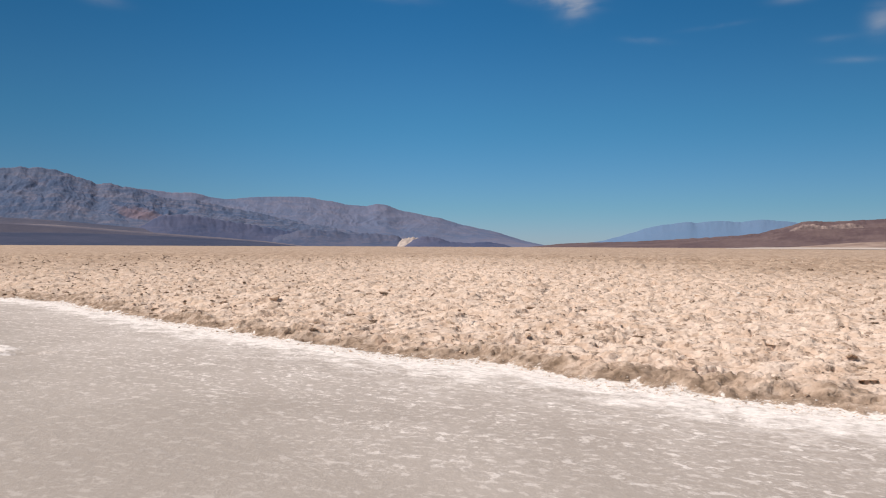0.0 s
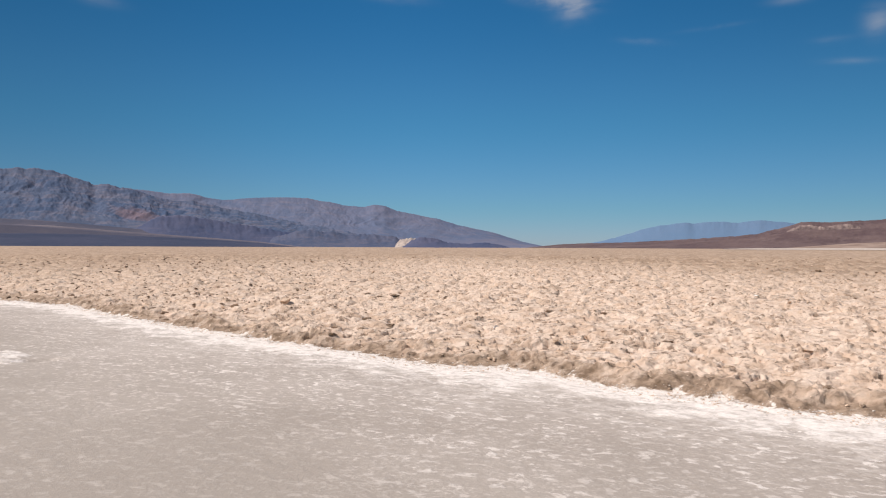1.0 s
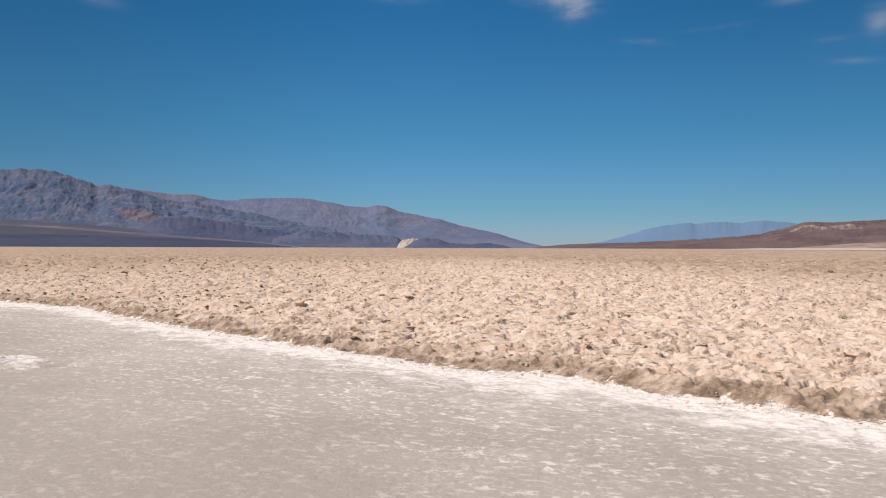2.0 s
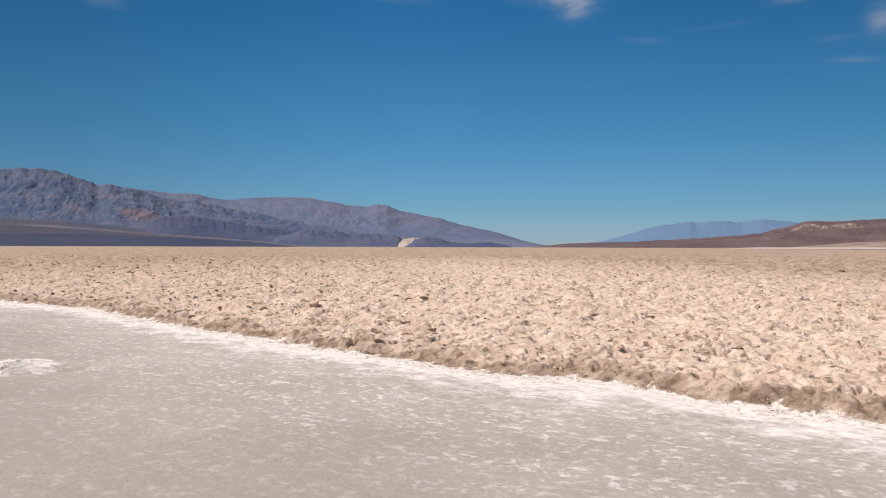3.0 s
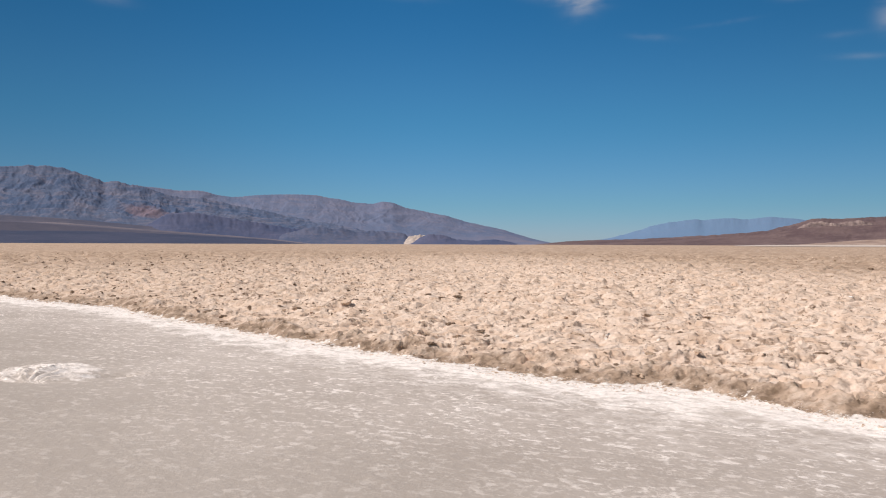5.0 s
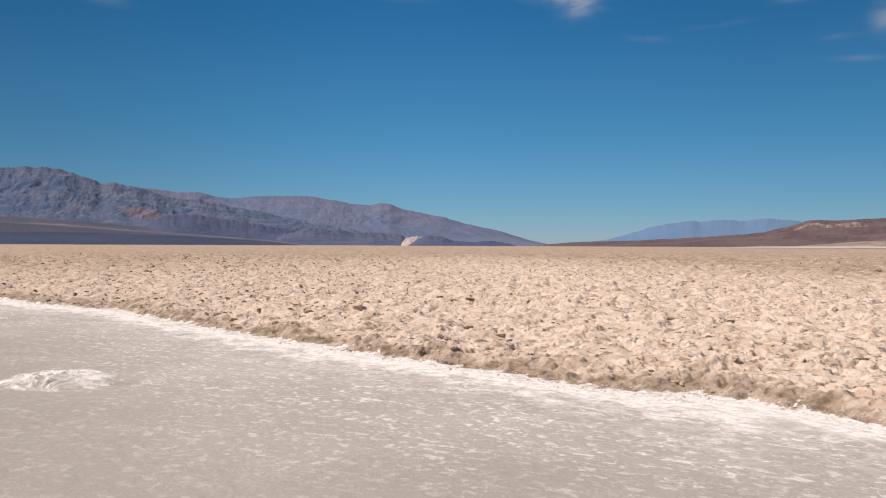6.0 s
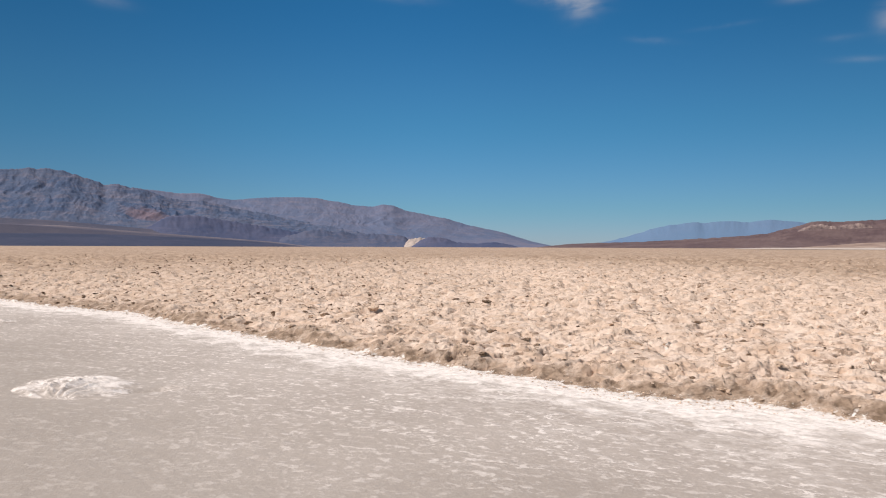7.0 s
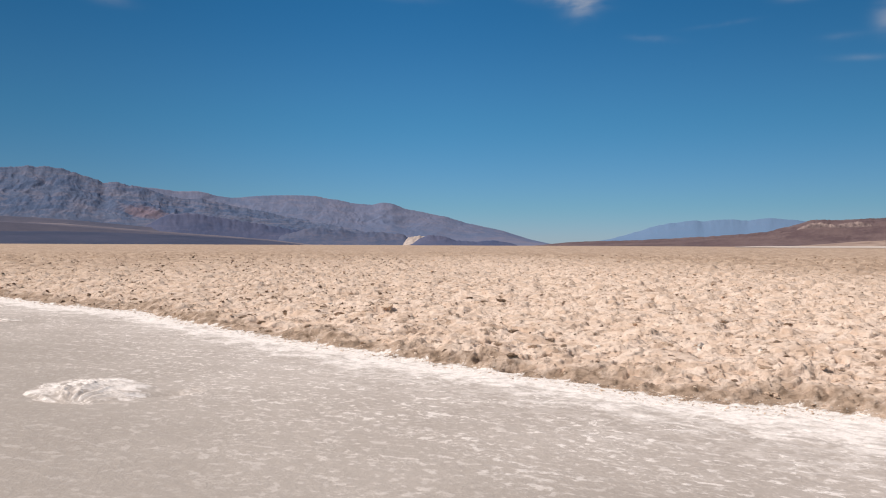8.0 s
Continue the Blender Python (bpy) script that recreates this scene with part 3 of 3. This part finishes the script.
def right_hills():
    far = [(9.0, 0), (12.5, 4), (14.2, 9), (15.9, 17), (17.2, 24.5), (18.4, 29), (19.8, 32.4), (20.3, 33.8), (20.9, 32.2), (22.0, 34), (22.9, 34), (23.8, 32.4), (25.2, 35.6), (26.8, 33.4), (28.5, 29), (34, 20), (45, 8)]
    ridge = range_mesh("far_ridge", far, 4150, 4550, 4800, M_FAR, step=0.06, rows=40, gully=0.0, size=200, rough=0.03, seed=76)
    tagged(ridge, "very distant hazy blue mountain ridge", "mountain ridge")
    line = [(8.5, 0), (9.8, 2.5), (11, 4.6), (13, 6.4), (16.4, 7.8), (19.2, 10.6), (23.1, 15), (25.1, 18.5), (26, 22.6), (27.1, 27.4), (27.8, 31.6), (28.4, 33.4), (29.4, 32), (30.3, 33), (32.6, 34.5), (37.0, 40), (42.4, 33), (60, 12)]
    hill = range_mesh("desert_hill", line, 2700, 3400, 3600, M_HILL, step=0.06, rows=80, shape=1.0, gully=0.12, size=130, rough=0.05, seed=75)
    tagged(hill, "low reddish-brown desert hills with beige badlands", "hill")
    scar = [(26.4, 0), (27.2, 23), (27.9, 28.5), (28.6, 29.5), (29.4, 26.5), (30.1, 28.5), (30.9, 30.5), (31.6, 27), (32.6, 0)]
    tagged(range_mesh("badland", scar, 3050, 3180, 3260, M_BADLAND, hill, step=0.03, rows=36, gully=0.4, size=60, rough=0.12, seed=77), "beige badland scar")
    front = [(17, 0), (21.6, 8), (24.8, 13), (26, 17), (27.5, 22), (28.6, 24), (30, 23), (32, 25), (34, 27), (38, 30), (50, 16)]
    tagged(range_mesh("foothill", front, 2600, 2950, 3050, M_HILL, hill, step=0.06, rows=50, gully=0.1, size=90, rough=0.03, seed=79), "smooth reddish-brown foothill")
    fan = [(26, 0), (29, 4), (31, 7), (33.5, 9), (38, 12), (48, 9)]
    tagged(range_mesh("alluvial_fan", fan, 2300, 2600, 2700, M_BEIGE, hill, rows=24, gully=0.04, size=90, rough=0.0, seed=81), "beige gravel fan")
    strip = [(23, 0), (25, 1.1), (30, 1.5), (36, 1.6), (50, 1.0)]
    tagged(range_mesh("salt_pan", strip, 850, 2200, 2240, M_PAN, hill, rows=16, gully=0.0, size=90, rough=0.0, seed=83, base=0.35), "thin white salt strip")


left_range()
right_hills()


# ------------------------------------------------------------------ loose things on the ground
def height_at(x, y):
    return float(ground_height(np.array([x]), np.array([y]))[0][0])


def clod_mesh(name, mat, seed, level=3, flat=0.7):
    """A broken, lumpy clod one metre across."""
    bm = bmesh.new()
    bmesh.ops.create_icosphere(bm, subdivisions=level, radius=0.5)
    off = Vector((seed * 3.7, seed * 1.3, 0))
    rnd = random.Random(seed)
    cuts = [(Vector((rnd.uniform(-1, 1), rnd.uniform(-1, 1), rnd.uniform(-0.3, 1))).normalized(), rnd.uniform(0.26, 0.40)) for _ in range(5)]
    for v in bm.verts:
        co = v.co * (1 + 0.9 * noise.noise(v.co * 2.6 + off) + 0.7 * noise.noise(v.co * 6 + off))
        for way, far in cuts:
            over = co.dot(way) - far
            if over > 0:
                co -= way * over * 0.8
        v.co = Vector((co.x, co.y * 0.85, co.z * flat))
    me = bpy.data.meshes.new(name)
    bm.to_mesh(me)
    bm.free()
    me.materials.append(mat)
    return me


def plate_mesh(name, seed):
    """A heaved plate of salt crust with a ragged outline, one metre across, its raised lip towards -y."""
    rnd = random.Random(seed)
    rings, n = 4, 18
    outline = [0.5 * (1 + 0.32 * noise.noise(Vector((math.cos(2 * math.pi * k / n) * 1.6, math.sin(2 * math.pi * k / n) * 1.6, seed * 2.1)))
                      + rnd.uniform(-0.08, 0.08)) for k in range(n)]
    bm = bmesh.new()
    layers = []
    for side in (1, -1):
        centre = bm.verts.new((0, 0, 0.035 * side))
        ring_list = []
        for r in range(1, rings + 1):
            ring = []
            for k in range(n):
                a, q = 2 * math.pi * k / n, r / rings
                x, y = math.cos(a) * outline[k] * q, math.sin(a) * outline[k] * q * 0.75
                z = 0.035 * side * (1 - 0.55 * q**6) + 0.05 * noise.noise(Vector((x * 5, y * 5, seed))) - 0.28 * y * (1 if y < 0 else 0.6)
                ring.append(bm.verts.new((x, y, z)))
            ring_list.append(ring)
        layers.append((centre, ring_list, side))
    for centre, ring_list, side in layers:
        for k in range(n):
            j = (k + 1) % n
            tri = (centre, ring_list[0][k], ring_list[0][j])
            bm.faces.new(tri if side > 0 else tri[::-1])
            for r in range(rings - 1):
                quad = (ring_list[r][k], ring_list[r + 1][k], ring_list[r + 1][j], ring_list[r][j])
                bm.faces.new(quad if side > 0 else quad[::-1])
    top, bottom = layers[0][1][-1], layers[1][1][-1]
    for k in range(n):
        j = (k + 1) % n
        bm.faces.new((top[k], bottom[k], bottom[j], top[j]))
    for f in bm.faces:
        f.smooth = True
    me = bpy.data.meshes.new(name)
    bm.to_mesh(me)
    bm.free()
    me.materials.append(M_PLATE)
    return me


DARK = [clod_mesh("dark_clod", M_DARK, s) for s in range(1, 6)]
TAN = [clod_mesh("salt_clod", M_CLOD, s) for s in range(11, 17)]
PALE = [clod_mesh("salt_clod", M_WHITE, s) for s in range(21, 24)]
PLATES = [plate_mesh("crust_plate", s) for s in range(31, 38)]


def put_clod(kind, x, y, size, turn, pick, squash=1.0):
    pool, name, label = {
        "dark": (DARK, "mud_clod", "dark brown dried mud clod, also standing for shaded clumps, on pale salt crust"),
        "tan": (TAN, "salt_clod", "tan salt-crusted clod lying on rough crust"),
        "pale": (PALE, "salt_chunk", "whitish broken salt chunk on rough crust"),
    }[kind]
    ob = new(name, pool[pick % len(pool)])
    ob.matrix_world = pose(x, y, height_at(x, y) + size * 0.02 * squash, 0, 0, turn) @ Matrix.Diagonal((size * 1.1, size * 0.9, size * squash, 1))
    tagged(ob, label, "clod", "loose clods on the crust")


def put_plate(x, y, size, turn, pick, lift=0.0):
    ob = new("crust_plate", PLATES[pick % len(PLATES)])
    ob.matrix_world = pose(x, y, height_at(x, y) + 0.02 + lift, 0, 0, turn) @ Matrix.Diagonal((size, size, size * 0.8, 1))
    tagged(ob, "heaved plate of pale salt crust with ragged edge", "salt crust", "heaved plates of the crust")


# the clods that stand out one by one; some dark ones stand for shaded crevices
for n, (kind, x, y, size, squash) in enumerate([
    ("dark", -1.25, 13.85, 0.17, 0.9), ("pale", 1.02, 11.95, 0.21, 0.9), ("tan", 0.62, 12.1, 0.17, 0.8), ("dark", -1.58, 11.22, 0.11, 0.5),
    ("dark", -5.93, 15.98, 0.22, 0.5), ("tan", 1.62, 9.86, 0.14, 0.8), ("dark", -3.30, 24.9, 0.22, 0.9), ("dark", 5.32, 17.43, 0.22, 0.6),
    ("dark", 20.2, 37.0, 0.38, 0.9), ("tan", -4.12, 15.9, 0.22, 0.8), ("dark", 3.24, 10.38, 0.13, 0.8), ("tan", -0.50, 11.95, 0.13, 0.7),
    ("tan", 1.60, 10.12, 0.12, 0.7), ("tan", -3.37, 17.35, 0.26, 0.8), ("dark", 5.8, 48.0, 0.42, 0.8), ("dark", 1.05, 18.6, 0.2, 0.7),
    ("tan", 4.31, 8.48, 0.17, 0.9), ("dark", 7.02, 11.56, 0.28, 0.55), ("dark", 9.52, 33.5, 0.36, 0.8),
]):
    put_clod(kind, x, y, size, 67.0 * n, n, squash)

# more dark clods, put in for dark clumps and shadow-like spots
for n, (x, y) in enumerate([
    (-3.26, 18.22), (-3.51, 17.52), (-3.69, 16.4), (-2.65, 16.2), (-1.58, 19.36), (-0.84, 19.22), (-1.34, 17.57), (0.22, 23.89), (-2.06, 12.91),
    (-2.13, 12.25), (-0.75, 12.26), (-0.77, 13.19), (6.16, 17.63), (4.91, 15.21), (3.3, 13.44), (3.88, 13.31), (3.4, 14.38), (2.15, 12.22),
    (1.29, 11.34), (2.29, 14.36), (1.14, 10.34), (1.0, 10.3), (0.57, 9.92), (3.08, 11.59),
]):
    put_clod("dark", x, y, 0.0075 * y + 0.03 * (n % 3), 41.0 * n, n, 0.6)
for n, (x, y) in enumerate([(1.79, 14.79), (0.44, 11.68), (1.62, 11.58)]):
    put_clod("pale", x, y, 0.010 * y, 53.0 * n, n, 1.0)

rnd = random.Random(5)


def scatter(count, near, far, depth=0.15):
    """Places on the crust, thinning out with distance."""
    out = []
    while len(out) < count:
        r = near * (far / near) ** rnd.random()
        a = radians(rnd.uniform(-42, 47))
        x, y = CENTRE[0] + r * math.sin(a), CENTRE[1] + r * math.cos(a)
        if float(rim_of(np.array([x]), np.array([y]))[0]) > depth:
            out.append((x, y, r))
    return out


for x, y, r in scatter(120, 7, 34):
    kind = rnd.choices(("dark", "tan", "pale"), (3, 7, 1))[0]
    put_clod(kind, x, y, rnd.uniform(0.05, 0.12) * (1 + r / 60), rnd.uniform(0, 360), rnd.randrange(50), rnd.uniform(0.5, 0.95))
for x, y, r in scatter(40, 7, 30, 0.5):
    put_plate(x, y, rnd.uniform(0.10, 0.22), rnd.uniform(-70, 70), rnd.randrange(50), -0.035)


def crumbs(name, count, near, far, mat, low, high, label, least=0.05, most=1e9, tries=2, thin=0.3, lean_most=45, span=(-44, 48)):
    """Uncountable small clods, joined."""
    base = clod_mesh("crumb_shape", mat, 77, 1)
    pts = np.array([v.co[:] for v in base.vertices])
    tris = np.array([p.vertices[:] for p in base.polygons])
    bpy.data.meshes.remove(base)
    shapes = np.stack([pts * np.random.RandomState(k).uniform(0.45, 1.45, (len(pts), 1)) for k in range(9)])
    r = np.random.RandomState(count)
    rad = near * (far / near) ** (r.rand(count * tries) ** 0.75)
    a = np.radians(r.uniform(span[0], span[1], count * tries))
    x, y = CENTRE[0] + rad * np.sin(a), CENTRE[1] + rad * np.cos(a)
    rim = rim_of(x, y)
    ok = (rim > least) & (rim < most)
    x, y, rad = x[ok][:count], y[ok][:count], rad[ok][:count]
    z = ground_height(x, y, rad * 0.003)[0]
    size = low * (high / low) ** r.rand(len(x)) * (1 + rad / 48) * (0.72 + 0.28 * smooth(8, 22, rad))
    turn = r.uniform(0, 6.28, len(x))
    c, s = np.cos(turn)[:, None], np.sin(turn)[:, None]
    sq, wide = r.uniform(thin, thin * 2.2, len(x))[:, None], r.uniform(0.7, 1.7, len(x))[:, None]
    lean = np.radians(r.uniform(-lean_most, lean_most, len(x)))[:, None]
    form = shapes[r.randint(0, len(shapes), len(x))]
    px, pz = form[:, :, 0] * wide, form[:, :, 2] * sq
    py, pz = form[:, :, 1] * np.cos(lean) - pz * np.sin(lean), form[:, :, 1] * np.sin(lean) + pz * np.cos(lean)
    vx = (px * c - py * s) * size[:, None] + x[:, None]
    vy = (px * s + py * c) * size[:, None] + y[:, None]
    vz = pz * size[:, None] + (z + size * 0.01)[:, None]
    faces = (tris[None] + (np.arange(len(x)) * len(pts))[:, None, None]).reshape(-1, 3)
    ob = mesh_object(name, np.stack([vx, vy, vz], -1).reshape(-1, 3), faces, mat, shade=False)
    tagged(ob, label, "crumbs", kind="stuff")


# dark crumbs and lumps stand in for shaded faces of the crust
crumbs("mud_crumbs", 8000, 8, 110, M_DARK, 0.015, 0.07, "dark mud crumbs, also standing for shadow specks, on the salt crust")
crumbs("mud_lumps", 1900, 15, 85, M_DARK, 0.03, 0.09, "dark brown lumps standing for shaded hummocks on the far crust", thin=0.42, lean_most=25)
crumbs("mud_lumps", 2600, 14, 75, M_DARK, 0.03, 0.10, "dark brown lumps standing for crowded shaded hummocks on the left", thin=0.36, lean_most=30, span=(-44, -2))
crumbs("salt_shards", 5000, 6, 75, M_PLATE, 0.02, 0.08, "pale tilted shards of broken salt crust", thin=0.22, lean_most=38)

crumbs("silt_flakes", 1500, 6, 26, M_CLOD, 0.012, 0.045, "tan silt flakes crumbled over the foot of the rim", -0.28, 0.10, 40)
crumbs("salt_flakes", 2400, 6, 26, M_WHITE, 0.010, 0.034, "white salt flakes along the foot of the rim", -0.32, 0.14, 40)


# ------------------------------------------------------------------ salt blister on the smooth flat
def salt_mound(cx, cy, rx, ry, high, turn, seed, name, label, dull=0.25):
    """A low frilled swelling of white salt with lips that sweep round it."""
    f = Field(seed)
    rings, n = 46, 160
    q, a = np.meshgrid(np.linspace(0, 1, rings), np.linspace(0, 2 * np.pi, n, endpoint=False), indexing="ij")
    ragged = 1 + 0.09 * f.fbm(np.cos(a) * 1.7 + 4, np.sin(a) * 1.7, 4)
    lx, ly = q * np.cos(a) * ragged, q * np.sin(a) * ragged
    wx, wy = lx + 0.07 * f.fbm(lx * 2.5, ly * 2.5 + 9, 2), ly + 0.07 * f.fbm(lx * 2.5 + 5, ly * 2.5, 2)
    # lips that fan out from one point of its edge and curl as they go: steep on one side, long on the other
    fan, out = np.arctan2(wy + 0.5, wx - 0.75), np.hypot(wy + 0.5, wx - 0.75)
    phase = 2.6 * fan + 1.2 * out + 0.22 * f.fbm(wx * 1.4, wy * 1.4 + 3, 2)
    saw = phase - np.floor(phase)
    lip = np.where(saw < 0.75, (saw / 0.75) ** 2.2, (1 - saw) / 0.25)
    froth = np.abs(f.fbm(wx * 6, wy * 6, 4, 0.55))
    dome = np.clip(1 - q**2.0, 0, 1)
    z = high * dome * (0.25 + 0.7 * lip * smooth(-0.6, 0.1, wx) + 0.45 * froth * (1 - smooth(-0.5, 0.2, wx)))
    z = z - 0.014 * smooth(0.6, 1.0, q)
    c, s = math.cos(radians(turn)), math.sin(radians(turn))
    x, y = cx + c * lx * rx - s * ly * ry, cy + s * lx * rx + c * ly * ry
    base = ground_height(x.ravel(), y.ravel(), np.full(x.size, 0.03))[0].reshape(x.shape)
    ob = mesh_object(name, np.stack([x, y, base + z + 0.004], -1).reshape(-1, 3), grid_faces(rings, n, True), M_GROUND)
    at = ob.data.attributes.new("rim", "FLOAT", "POINT")
    at.data.foreach_set("value", (-0.32 - dull - 0.9 * (1 - smooth(0.0, 0.35, lip)) * smooth(-0.3, 0.2, wx) - 0.8 * smooth(0.3, 0.6, froth) * (1 - smooth(-0.6, 0.0, wx)) - 2.4 * smooth(0.78, 1.1, q + 0.45 * f.fbm(lx * 3, ly * 3 + 2, 3))).ravel().astype(np.float32))
    tagged(ob, label, "salt mound")


salt_mound(-5.95, 9.85, 0.86, 0.62, 0.075, -50, 91, "salt_mound", "frilled white salt blister swelling from grey flat")
salt_mound(-4.90, 9.80, 0.17, 0.24, 0.010, 40, 95, "salt_mound", "small white salt crust patch on grey flat", 0.75)
salt_mound(-10.9, 16.4, 0.8, 0.5, 0.05, 10, 97, "salt_mound", "low white salt crust swelling on grey flat")
